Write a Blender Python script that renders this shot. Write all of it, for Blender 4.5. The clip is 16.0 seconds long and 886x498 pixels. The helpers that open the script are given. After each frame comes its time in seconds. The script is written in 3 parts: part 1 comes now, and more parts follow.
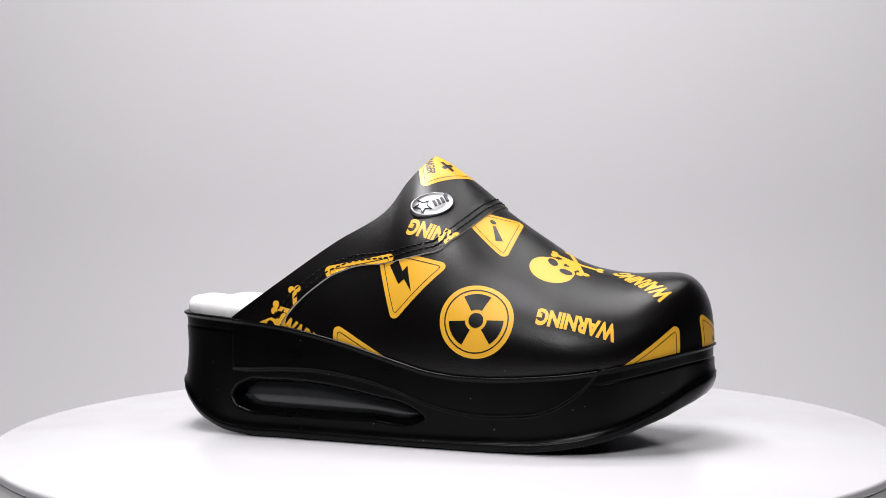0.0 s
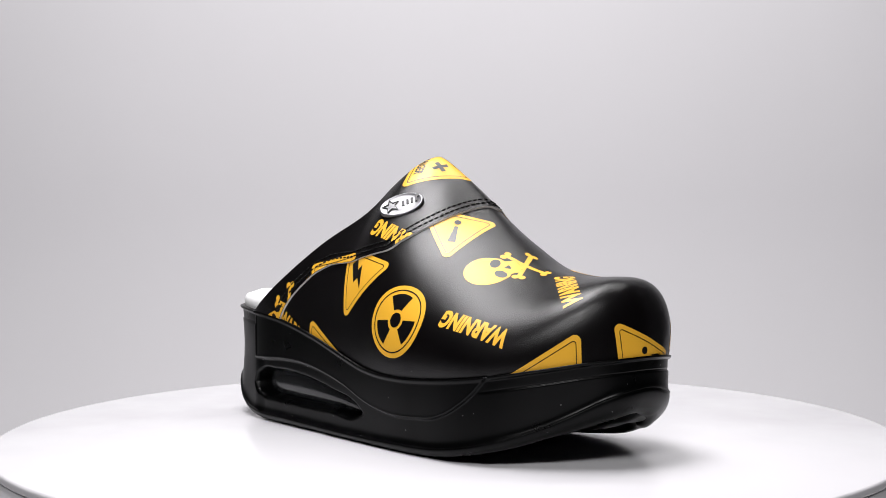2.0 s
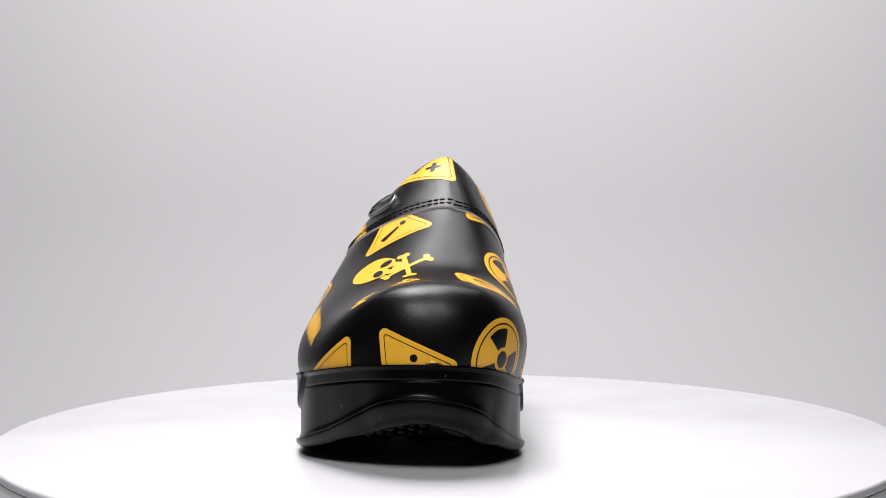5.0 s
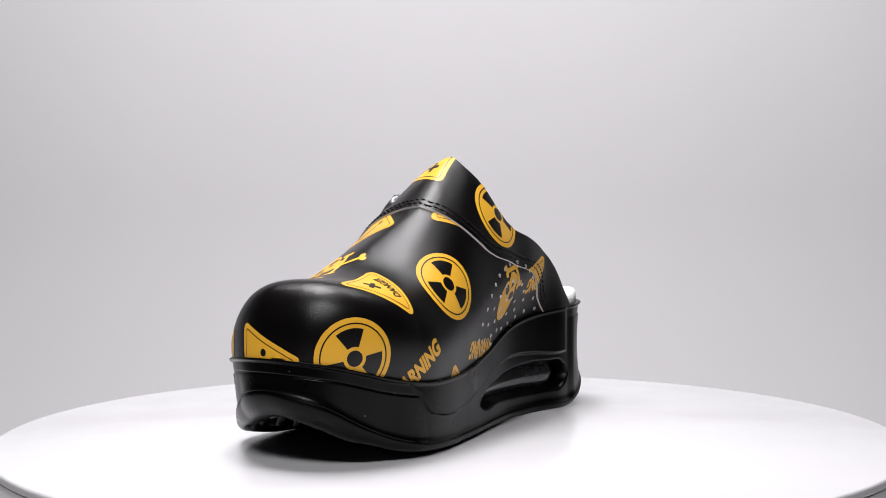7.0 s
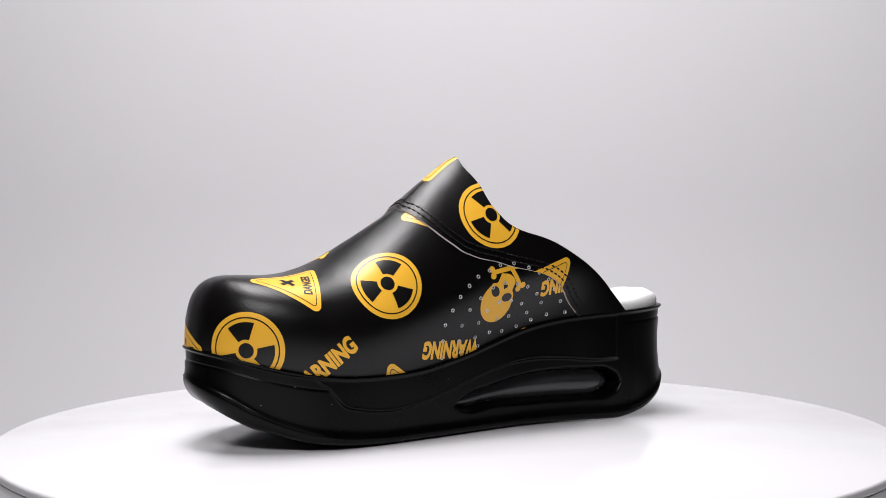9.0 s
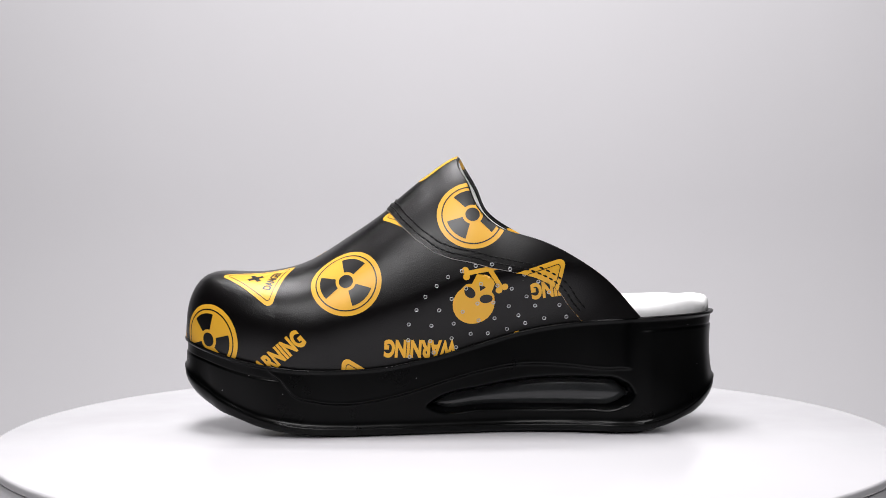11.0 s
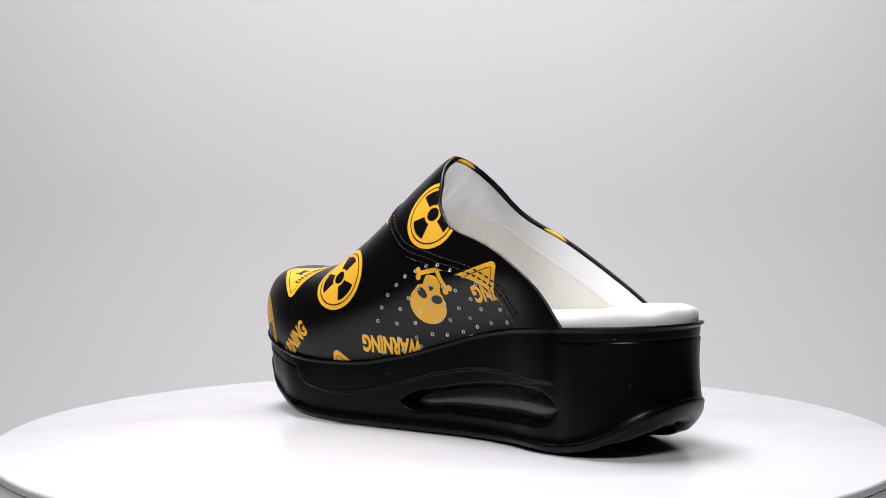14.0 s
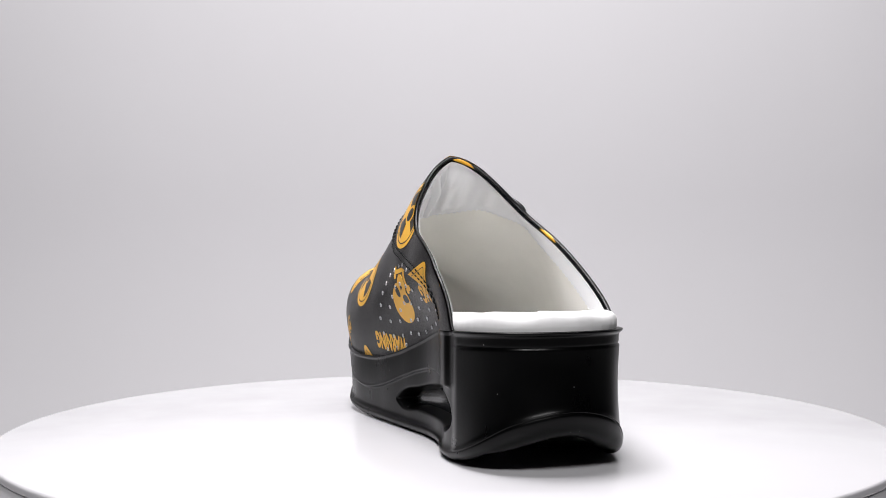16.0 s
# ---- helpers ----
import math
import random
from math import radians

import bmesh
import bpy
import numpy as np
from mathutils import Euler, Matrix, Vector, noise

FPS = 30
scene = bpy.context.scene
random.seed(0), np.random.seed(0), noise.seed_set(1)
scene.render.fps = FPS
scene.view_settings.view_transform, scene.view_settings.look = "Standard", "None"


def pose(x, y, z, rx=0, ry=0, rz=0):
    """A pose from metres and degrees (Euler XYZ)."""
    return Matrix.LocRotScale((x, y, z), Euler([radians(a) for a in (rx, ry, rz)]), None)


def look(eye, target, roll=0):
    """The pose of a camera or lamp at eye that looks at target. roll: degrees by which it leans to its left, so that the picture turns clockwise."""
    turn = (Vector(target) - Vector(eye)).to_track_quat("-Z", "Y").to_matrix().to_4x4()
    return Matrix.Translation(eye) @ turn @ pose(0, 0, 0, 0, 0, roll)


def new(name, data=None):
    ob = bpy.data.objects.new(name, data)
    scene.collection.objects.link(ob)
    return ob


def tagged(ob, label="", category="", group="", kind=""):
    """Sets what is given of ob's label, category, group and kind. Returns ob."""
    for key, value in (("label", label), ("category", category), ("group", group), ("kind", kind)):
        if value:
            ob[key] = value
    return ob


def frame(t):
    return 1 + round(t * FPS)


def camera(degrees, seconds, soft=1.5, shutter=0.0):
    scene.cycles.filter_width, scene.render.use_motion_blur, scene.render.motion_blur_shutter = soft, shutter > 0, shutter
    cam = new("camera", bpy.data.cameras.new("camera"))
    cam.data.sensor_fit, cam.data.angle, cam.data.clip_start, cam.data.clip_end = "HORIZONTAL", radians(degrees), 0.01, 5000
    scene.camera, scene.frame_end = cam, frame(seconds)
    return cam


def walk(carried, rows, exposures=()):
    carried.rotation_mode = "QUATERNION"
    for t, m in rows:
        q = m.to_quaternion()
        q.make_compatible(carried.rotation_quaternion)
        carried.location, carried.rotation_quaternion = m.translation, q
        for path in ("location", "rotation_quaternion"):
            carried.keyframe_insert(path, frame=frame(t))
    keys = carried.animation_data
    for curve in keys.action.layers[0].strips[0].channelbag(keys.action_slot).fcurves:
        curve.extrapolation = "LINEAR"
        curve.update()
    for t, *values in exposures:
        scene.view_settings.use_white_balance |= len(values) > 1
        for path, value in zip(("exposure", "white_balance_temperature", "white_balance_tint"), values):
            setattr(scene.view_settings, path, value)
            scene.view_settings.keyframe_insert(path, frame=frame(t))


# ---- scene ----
from mathutils.bvhtree import BVHTree

# The camera stands still before a slowly turning display plate.
cam = camera(38.65, 16.0, soft=0.65)
EYE = Vector((0.0, -0.6363, 0.1033))
VIEW = Matrix.Translation(EYE) @ pose(0, 0, 0, 90 - 1.217, 0, 0.205) @ pose(0, 0, 0, 0, 0, -0.2)
walk(cam, [(0.0, VIEW), (16.0, VIEW)], exposures=[(0.0, 0.0), (16.0, 0.0)])

# ---- light ----
world = bpy.data.worlds.new("studio")
scene.world = world
world.use_nodes = True
world.node_tree.nodes["Background"].inputs[0].default_value = (0.80, 0.79, 0.82, 1)
world.node_tree.nodes["Background"].inputs[1].default_value = 0.02


def softbox(name, eye, target, sx, sy, watts, colour=(1.0, 0.985, 0.99)):
    """A rectangular studio softbox."""
    data = bpy.data.lights.new(name, "AREA")
    data.shape, data.size, data.size_y, data.energy, data.color = "RECTANGLE", sx, sy, watts, colour
    ob = new(name, data)
    ob.matrix_world = look(eye, target)
    return ob


softbox("softbox_key", (-0.15, 0.0, 1.05), (0, 0, 0.02), 0.40, 0.34, 13.0, (1.0, 0.97, 0.995))
softbox("softbox_front", (-0.12, -1.15, 1.08), (0, 0, 0.08), 0.55, 0.3, 13.0)
softbox("softbox_background", (0.0, 0.7, 1.7), (0, 1.9, 0.0), 1.8, 0.4, 41)


# ---- materials ----
def material(name, base, rough=0.5, metal=0.0, spec=0.5):
    m = bpy.data.materials.new(name)
    m.use_nodes = True
    b = m.node_tree.nodes["Principled BSDF"]
    b.inputs["Base Color"].default_value = (*base, 1)
    b.inputs["Roughness"].default_value = rough
    b.inputs["Metallic"].default_value = metal
    b.inputs["Specular IOR Level"].default_value = spec
    return m


def grain(m, scale, strength, distance=0.0002, kind="NOISE", rough_var=0.0, tone=0.0, tone_scale=30.0):
    """Fine relief by noise or cells, and slow changes of gloss and tone."""
    t = m.node_tree
    b = t.nodes["Principled BSDF"]
    co = t.nodes.new("ShaderNodeTexCoord")
    if kind == "CELLS":
        tex = t.nodes.new("ShaderNodeTexVoronoi")
        tex.feature = "SMOOTH_F1"
        tex.inputs["Scale"].default_value = scale
        out = tex.outputs["Distance"]
    else:
        tex = t.nodes.new("ShaderNodeTexNoise")
        tex.inputs["Scale"].default_value = scale
        tex.inputs["Detail"].default_value = 3
        out = tex.outputs[0]
    t.links.new(co.outputs["Object"], tex.inputs["Vector"])
    bump = t.nodes.new("ShaderNodeBump")
    bump.inputs["Strength"].default_value = strength
    bump.inputs["Distance"].default_value = distance
    t.links.new(out, bump.inputs["Height"])
    t.links.new(bump.outputs[0], b.inputs["Normal"])
    slow = t.nodes.new("ShaderNodeTexNoise")
    slow.inputs["Scale"].default_value = tone_scale
    slow.inputs["Detail"].default_value = 4
    t.links.new(co.outputs["Object"], slow.inputs["Vector"])
    if rough_var:
        r = t.nodes.new("ShaderNodeMapRange")
        base = b.inputs["Roughness"].default_value
        r.inputs[3].default_value, r.inputs[4].default_value = base - rough_var, base + rough_var
        t.links.new(slow.outputs[0], r.inputs[0])
        t.links.new(r.outputs[0], b.inputs["Roughness"])
    if tone:
        mix = t.nodes.new("ShaderNodeMix")
        mix.data_type = "RGBA"
        c = b.inputs["Base Color"].default_value
        mix.inputs[6].default_value = (*[v * (1 - tone) for v in c[:3]], 1)
        mix.inputs[7].default_value = (*[min(1, v * (1 + tone)) for v in c[:3]], 1)
        t.links.new(slow.outputs[0], mix.inputs[0])
        t.links.new(mix.outputs[2], b.inputs["Base Color"])
    return m


def specks(m, scale, size, tone):
    """Sparse dust specks, each a fraction of a millimetre across."""
    t = m.node_tree
    b = t.nodes["Principled BSDF"]
    co = t.nodes.new("ShaderNodeTexCoord")
    cell = t.nodes.new("ShaderNodeTexVoronoi")
    cell.inputs["Scale"].default_value = scale
    t.links.new(co.outputs["Object"], cell.inputs["Vector"])
    dot = t.nodes.new("ShaderNodeMath")
    dot.operation = "LESS_THAN"
    dot.inputs[1].default_value = size
    t.links.new(cell.outputs["Distance"], dot.inputs[0])
    mix = t.nodes.new("ShaderNodeMix")
    mix.data_type = "RGBA"
    t.links.new(dot.outputs[0], mix.inputs[0])
    old = b.inputs["Base Color"].links
    if old:
        t.links.new(old[0].from_socket, mix.inputs[6])
    else:
        mix.inputs[6].default_value = b.inputs["Base Color"].default_value
    mix.inputs[7].default_value = (tone, tone, tone, 1)
    t.links.new(mix.outputs[2], b.inputs["Base Color"])
    return m


BACKDROP = grain(material("backdrop_paper", (0.62, 0.61, 0.63), 0.9, 0, 0.2), 900, 0.1, 0.0002, tone=0.02, tone_scale=3)
PLATE = grain(material("white_acrylic", (0.63, 0.625, 0.645), 0.22, 0, 0.5), 400, 0.02, 0.0001, rough_var=0.05, tone=0.01, tone_scale=20)
LEATHER = grain(material("black_leather", (0.0022, 0.0017, 0.0020), 0.30, 0, 0.31), 2100, 1.0, 0.00011, "NOISE", 0.05, 0.2, 40)
RUBBER = grain(material("black_rubber", (0.0010, 0.0011, 0.0012), 0.30, 0, 0.15), 700, 0.12, 0.0002, "NOISE", 0.08, 0.3, 60)
YELLOW = grain(material("yellow_print", (0.84, 0.445, 0.036), 0.36, 0, 0.4), 2300, 1.0, 0.00004, "NOISE", 0.05, 0.05, 40)
INK = grain(material("black_print", (0.003, 0.0026, 0.003), 0.33, 0, 0.42), 2300, 1.0, 0.00004, "NOISE", 0.05, 0.05, 40)
WHITE = grain(material("white_lining_leather", (0.94, 0.94, 0.945), 0.55, 0, 0.4), 900, 0.15, 0.0003, "NOISE", 0.05, 0.03, 40)
CREAM = grain(material("cream_lining_fabric", (0.95, 0.93, 0.87), 0.85, 0, 0.2), 1200, 0.3, 0.0003, "NOISE", 0.0, 0.05, 60)
specks(RUBBER, 130, 0.035, 0.16)
specks(LEATHER, 75, 0.016, 0.12)
FOOTBED = grain(material("white_footbed", (0.84, 0.84, 0.84), 0.6, 0, 0.3), 500, 0.15, 0.0003, "NOISE", 0.04, 0.02, 40)
CUT = grain(material("raw_leather_edge", (0.55, 0.53, 0.52), 0.8, 0, 0.2), 900, 0.3, 0.0002, tone=0.15, tone_scale=200)
THREAD = grain(material("black_thread", (0.003, 0.003, 0.003), 0.5, 0, 0.2), 2000, 0.3, 0.0001)
STEEL = grain(material("pewter_metal", (0.27, 0.27, 0.28), 0.42, 1.0, 0.5), 500, 0.1, 0.0001, "NOISE", 0.08, 0.1, 200)
DARK = material("dark_enamel_and_hole_shade", (0.015, 0.015, 0.016), 0.4)
EYELET = material("clear_rim", (0.55, 0.55, 0.57), 0.3, 0.8)
GEL = grain(material("smoky_gel_tube", (0.022, 0.023, 0.024), 0.16, 0, 0.5), 120, 0.05, 0.0004, "NOISE", 0.04, 0.5, 60)


# ---- building helpers ----
def mesh_object(name, verts, faces, mat, parent=None, label="", smooth=True):
    me = bpy.data.meshes.new(name)
    me.from_pydata([tuple(map(float, v)) for v in verts], [], [tuple(map(int, f)) for f in faces])
    me.materials.append(mat)
    if smooth:
        me.polygons.foreach_set("use_smooth", [True] * len(me.polygons))
    me.update()
    ob = new(name, me)
    ob.parent = parent
    if label:
        ob["label"] = label
    return ob


def part(name, bm, mat, parent, label="", smooth=True):
    me = bpy.data.meshes.new(name)
    bm.to_mesh(me)
    bm.free()
    me.materials.append(mat)
    if smooth:
        me.polygons.foreach_set("use_smooth", [True] * len(me.polygons))
    ob = new(name, me)
    ob.parent = parent
    if label:
        ob["label"] = label
    return ob


def grid_faces(rows, cols, wrap=False):
    out = []
    for i in range(rows - 1):
        for j in range(cols if wrap else cols - 1):
            k = (j + 1) % cols
            out.append((i * cols + j, i * cols + k, (i + 1) * cols + k, (i + 1) * cols + j))
    return out


def lathe(name, profile, mat, parent, segments=192, label=""):
    """A turned body from (radius, height) pairs."""
    verts, n = [], len(profile)
    for r, z in profile:
        for k in range(segments):
            a = 2 * math.pi * k / segments
            verts.append((r * math.cos(a), r * math.sin(a), z))
    faces = grid_faces(n, segments, True)
    faces.append(tuple(range(segments))[::-1])
    faces.append(tuple((n - 1) * segments + k for k in range(segments)))
    return mesh_object(name, verts, faces, mat, parent, label)


# ---- setting: studio ----
def studio():
    """A seamless grey sweep that runs from under the plate up behind it, closed in by added walls out of view."""
    verts, cols = [], 2
    profile = [(-2.2, -0.55), (1.2, -0.55)]
    for k in range(1, 17):
        a = math.radians(90 * k / 16)
        profile.append((1.2 + 0.7 * math.sin(a), -0.55 + 0.7 * (1 - math.cos(a))))
    profile.append((1.9, 1.15))
    for y, z in profile:
        verts += [(-3.0, y, z), (3.0, y, z)]
    ob = mesh_object("backdrop", verts, grid_faces(len(profile), cols), BACKDROP)
    tagged(ob, "plain light grey seamless studio backdrop", "backdrop", kind="structure")
    # Unseen walls and ceiling, added and kept dark so black leather reflects little.
    for name, x0, x1, y0, y1, z0, z1 in (("wall_left", -3.1, -3.0, -2.3, 2.0, -0.6, 2.4), ("wall_right", 3.0, 3.1, -2.3, 2.0, -0.6, 2.4),
                                         ("wall_rear", -3.0, 3.0, -2.3, -2.2, -0.6, 2.4), ("wall_back", -3.0, 3.0, 2.0, 2.1, -0.6, 2.4), ("ceiling", -3.1, 3.1, -2.3, 2.1, 2.4, 2.5)):
        bm = bmesh.new()
        bmesh.ops.create_cube(bm, size=1, matrix=Matrix.LocRotScale(((x0 + x1) / 2, (y0 + y1) / 2, (z0 + z1) / 2), None, (x1 - x0, y1 - y0, z1 - z0)))
        tagged(part(name, bm, WALL, None, smooth=False), "added dark grey wall out of view, keeps reflections low", "wall", kind="structure")


WALL = grain(material("grey_wall_paint", (0.05, 0.05, 0.052), 0.9, 0, 0.2), 300, 0.1, 0.0003, tone=0.05, tone_scale=2)
studio()


def display_turntable():
    top = tagged(new("display_turntable"), "round glossy white motorised display turntable", "turntable")
    R = 0.22
    plate = lathe("plate", [(R - 0.0012, -0.004), (R - 0.0002, -0.0036), (R, -0.003), (R, -0.0012), (R - 0.0004, -0.0004), (R - 0.0012, 0.0)], PLATE, top, label="smooth white acrylic plate")
    lathe("edge_band", [(R - 0.0015, -0.0295), (R - 0.0008, -0.029), (R - 0.0006, -0.0045), (R - 0.0012, -0.0041)], PLATE, top, label="white side band")
    lathe("underside_ring", [(0.10, -0.0300), (0.10, -0.0296)], STEEL, top, 96, "metal ring under the plate")
    return top, plate


turntable, plate = display_turntable()


def turntable_stand():
    stand = tagged(new("pedestal"), "plain white cylindrical pedestal under the turntable", "pedestal")
    lathe("drum", [(0.16, -0.548), (0.16, -0.06)], PLATE, stand)
    lathe("bearing", [(0.05, -0.0605), (0.05, -0.0302)], STEEL, stand, 64)


turntable_stand()

# ---- clog shape (millimetres: x to the toe, y to the inner side, z up) ----
TIP = 131.5
OUTLINE = [(-135.8, -8), (-131, -24.5), (-120, -35.5), (-95, -45.6), (-67, -51.2), (-40, -56), (0, -63.5), (40, -70), (72, -71), (98, -61.5), (119.5, -44.5), (128.7, -30),
           (132, -13), (129.1, 1), (122, 12), (108.5, 21), (75, 29.6), (30, 27.2), (0, 23.8), (-30, 21.2), (-55, 24), (-80, 31), (-112, 28.5), (-126, 20), (-133.5, 7)]


def closed_curve(points, per=40):
    """A smooth closed curve through the points."""
    p = np.array(points, float)
    n = len(p)
    d = np.sqrt(np.hypot(*(np.roll(p, -1, 0) - p).T))
    out = []
    for i in range(n):
        a, b, c, e = p[i - 1], p[i], p[(i + 1) % n], p[(i + 2) % n]
        t0, t1, t2 = d[i - 1], d[i], d[(i + 1) % n]
        m1 = ((b - a) / t0 - (c - a) / (t0 + t1) + (c - b) / t1) * t1
        m2 = ((c - b) / t1 - (e - b) / (t1 + t2) + (e - c) / t2) * t1
        for k in range(per):
            s = k / per
            out.append((2 * s**3 - 3 * s**2 + 1) * b + (s**3 - 2 * s**2 + s) * m1 + (3 * s**2 - 2 * s**3) * c + (s**3 - s**2) * m2)
    return np.array(out)


def smooth_line(xs, ys, x):
    """A smooth function through the knots (monotone-limited cubic), held flat outside."""
    xs, ys = np.asarray(xs, float), np.asarray(ys, float)
    x = np.clip(x, xs[0], xs[-1])
    h, dl = np.diff(xs), np.diff(ys) / np.diff(xs)
    m = np.concatenate([[dl[0]], (dl[:-1] * h[1:] + dl[1:] * h[:-1]) / (h[1:] + h[:-1]), [dl[-1]]])
    i = np.clip(np.searchsorted(xs, x, side="right") - 1, 0, len(xs) - 2)
    s = (x - xs[i]) / h[i]
    return ((2 * s**3 - 3 * s**2 + 1) * ys[i] + (s**3 - 2 * s**2 + s) * h[i] * m[i] + (3 * s**2 - 2 * s**3) * ys[i + 1] + (s**3 - s**2) * h[i] * m[i + 1])


EDGE = closed_curve(OUTLINE)
TOE_I, HEEL_I = int(EDGE[:, 0].argmax()), int(EDGE[:, 0].argmin())
SIDE_OUT = EDGE[HEEL_I:TOE_I + 1] if HEEL_I < TOE_I else np.roll(EDGE, -HEEL_I, 0)[:(TOE_I - HEEL_I) % len(EDGE) + 1]
SIDE_IN = np.roll(EDGE, -TOE_I, 0)[:(HEEL_I - TOE_I) % len(EDGE) + 1][::-1]


def y_out(x):
    return np.interp(x, SIDE_OUT[:, 0], SIDE_OUT[:, 1])


def y_in(x):
    return np.interp(x, SIDE_IN[:, 0], SIDE_IN[:, 1])


# How far the inner waist draws in below the ankle.
PINCH_X = [-85, -60, -35, -15, 10, 33, 60, 85]
PINCH_Y = [0, 7, 12, 11, 8, 5.5, 2.5, 0]


def pinch(x):
    return smooth_line(PINCH_X, PINCH_Y, x)


# Height of the feather line, where upper and sole meet, on the outer and inner side.
FEATHER_X = [-136, -110, -92, -70, -40, -11, 3, 17, 30, 56, 80, 104, 121, 132]
FEATHER_OUT = [58.5, 57.5, 56.3, 53.8, 47.6, 39.5, 35.8, 34, 33.6, 34.9, 37.5, 41.8, 45, 46.5]
FEATHER_IN = [58.5, 57.5, 56.6, 55.3, 51, 43.2, 39.3, 36.3, 33.9, 32.4, 33.4, 37.6, 42.6, 46]
# Height of the outsole's raised edge line on the two sides.
LIP_X = [-136, -133, -127, -120, -108, -93, -70, 30, 56, 80, 95, 108, 119, 126, 132]
LIP_OUT = [26, 23.5, 19, 13.2, 7, 4.3, 4, 4, 5, 9, 13.4, 18.8, 25.2, 30, 33.5]
LIP_IN = [26, 23.8, 19.8, 15, 9, 5.2, 4.8, 4.2, 4.4, 6.4, 9.8, 14.8, 20.8, 26.2, 31.5]
# Upper: crest height and offset, fullness of the two flanks.
CREST_X = [-125, -90, -50, -20, -8, 10, 30, 50, 70, 90, 110]
CREST_Z = [119.8, 125.8, 133.5, 133.5, 136.0, 125.7, 109.8, 96.0, 83.9, 79.0, 79.1]
CREST_Y = [-0.7, 0.8, 3, 1.2, 0, 0, -1, -8, -13.2, -13, -12.6]
FULL_X = [-110, -60, -20, 20, 60, 100, 125]
FULL_OUT = [2.06, 1.54, 1.49, 1.58, 1.58, 1.9, 2.8]
FULL_IN = [1.15, 1.5, 1.46, 1.69, 2.16, 2.6, 2.45]
SWELL_OUT = [0.8, 1.2, 2.4, 4.4, 4.6, 3.0, -0.4]
SKEW_OUT = [0.0, 0.0, 1.0, 2.4, 2.4, 0.4, 0.0]
SWELL_IN = [0.0, 3.1, 4.1, 3.6, 4.5, 6.0, 3.4]
TOE_X, TOE_N, INSET = 111.6, 2.64, 1.2
# Where the collar cuts the upper: x by angle round the section (0 outer edge, 1 crest, 2 inner edge).
COLLAR_A = [0.0, 0.2, 0.4, 0.6, 0.75, 0.88, 1.0, 1.12, 1.25, 1.4, 1.5, 1.6, 1.8, 2.0]
COLLAR_P = [-97.8, -69.5, -45.1, -22.8, -15.9, -8.8, -5.2, -4.5, -8.5, -13.8, -24, -42, -72.5, -91.1]
# Where the collar piece ends on the vamp.
SEAM_A = [0, 0.055, 0.18, 0.255, 0.315, 0.345, 0.415, 0.525, 0.65, 0.8, 1.0, 1.065, 1.135, 1.34, 1.5, 1.59, 1.665, 1.71, 1.765, 1.845, 1.93, 2.0]
SEAM_P = [-71, -67, -53.6, -43, -28.6, -14, 1.9, 11.8, 18.8, 24.4, 29.3, 30.0, 28.8, 22.9, 13.9, 5.7, -7, -22.5, -37, -50.6, -57.7, -64]


def upper_point(x, a, lift=0.0):
    """Points of the upper at x and section angle a (0 to 2); arrays allowed."""
    x, a = np.broadcast_arrays(np.asarray(x, float), np.asarray(a, float))
    outer = a <= 1
    close = np.clip((x - TOE_X) / (TIP - TOE_X), 0, 1)
    cap = np.power(np.clip(1 - close**TOE_N, 0, 1), 1 / TOE_N)
    zj = np.where(outer, smooth_line(FEATHER_X, FEATHER_OUT, x), smooth_line(FEATHER_X, FEATHER_IN, x))
    zc = smooth_line(CREST_X, CREST_Z, x)
    mid = 0.5 * (y_out(x) + y_in(x) + pinch(x))
    yc = smooth_line(CREST_X, CREST_Y, x)
    yc = yc + (mid - yc) * close**2
    ye = np.where(outer, np.minimum(y_out(x) + INSET, yc), np.maximum(y_in(x) + pinch(x) - INSET, yc))
    n = np.where(outer, smooth_line(FULL_X, FULL_OUT, x), smooth_line(FULL_X, FULL_IN, x))
    t = np.where(outer, a, 2 - a) * np.pi / 2
    c, s = np.cos(t), np.sin(t)
    r = np.power(np.abs(c)**n + np.abs(s)**n, -1 / n)
    zr = 0.5 * (smooth_line(FEATHER_X, FEATHER_OUT, x) + smooth_line(FEATHER_X, FEATHER_IN, x))
    base = zj + (zr - zj) * s
    swell = np.where(outer, -smooth_line(FULL_X, SWELL_OUT, x), smooth_line(FULL_X, SWELL_IN, x))
    y = yc + (ye - yc) * r * c + swell * np.sin(2 * t) * np.minimum(1, np.abs(ye - yc) / 12)
    y = y - np.where(outer, smooth_line(FULL_X, SKEW_OUT, x) * np.sin(4 * t), 0)
    low = np.clip(t / 0.44, 0, 1)
    y = y - np.where(outer, 0, pinch(x) * (1 - low * low * (3 - 2 * low)))
    z = base + (zc - base) * cap * r * s
    return np.stack([x, y, z], -1)


def collar_x(a):
    return smooth_line(COLLAR_A, COLLAR_P, a)


def seam_x(a):
    return smooth_line(SEAM_A, SEAM_P, a)


# ---- end of shape ----


def sheet(x0, x1, na, nx, toe=False, lift=0.0):
    """A grid of the upper between two curves x0(a), x1(a), lifted along its normals."""
    a = np.linspace(0, 2, na)[:, None]
    v = np.linspace(0, 1, nx)[None, :]
    if toe:
        v = np.sin(v * np.pi / 2)
    x = x0(a) + (x1(a) - x0(a)) * v
    g = upper_point(x, a + 0 * x)
    if lift:
        g = g + normals_of(g) * lift
    return g


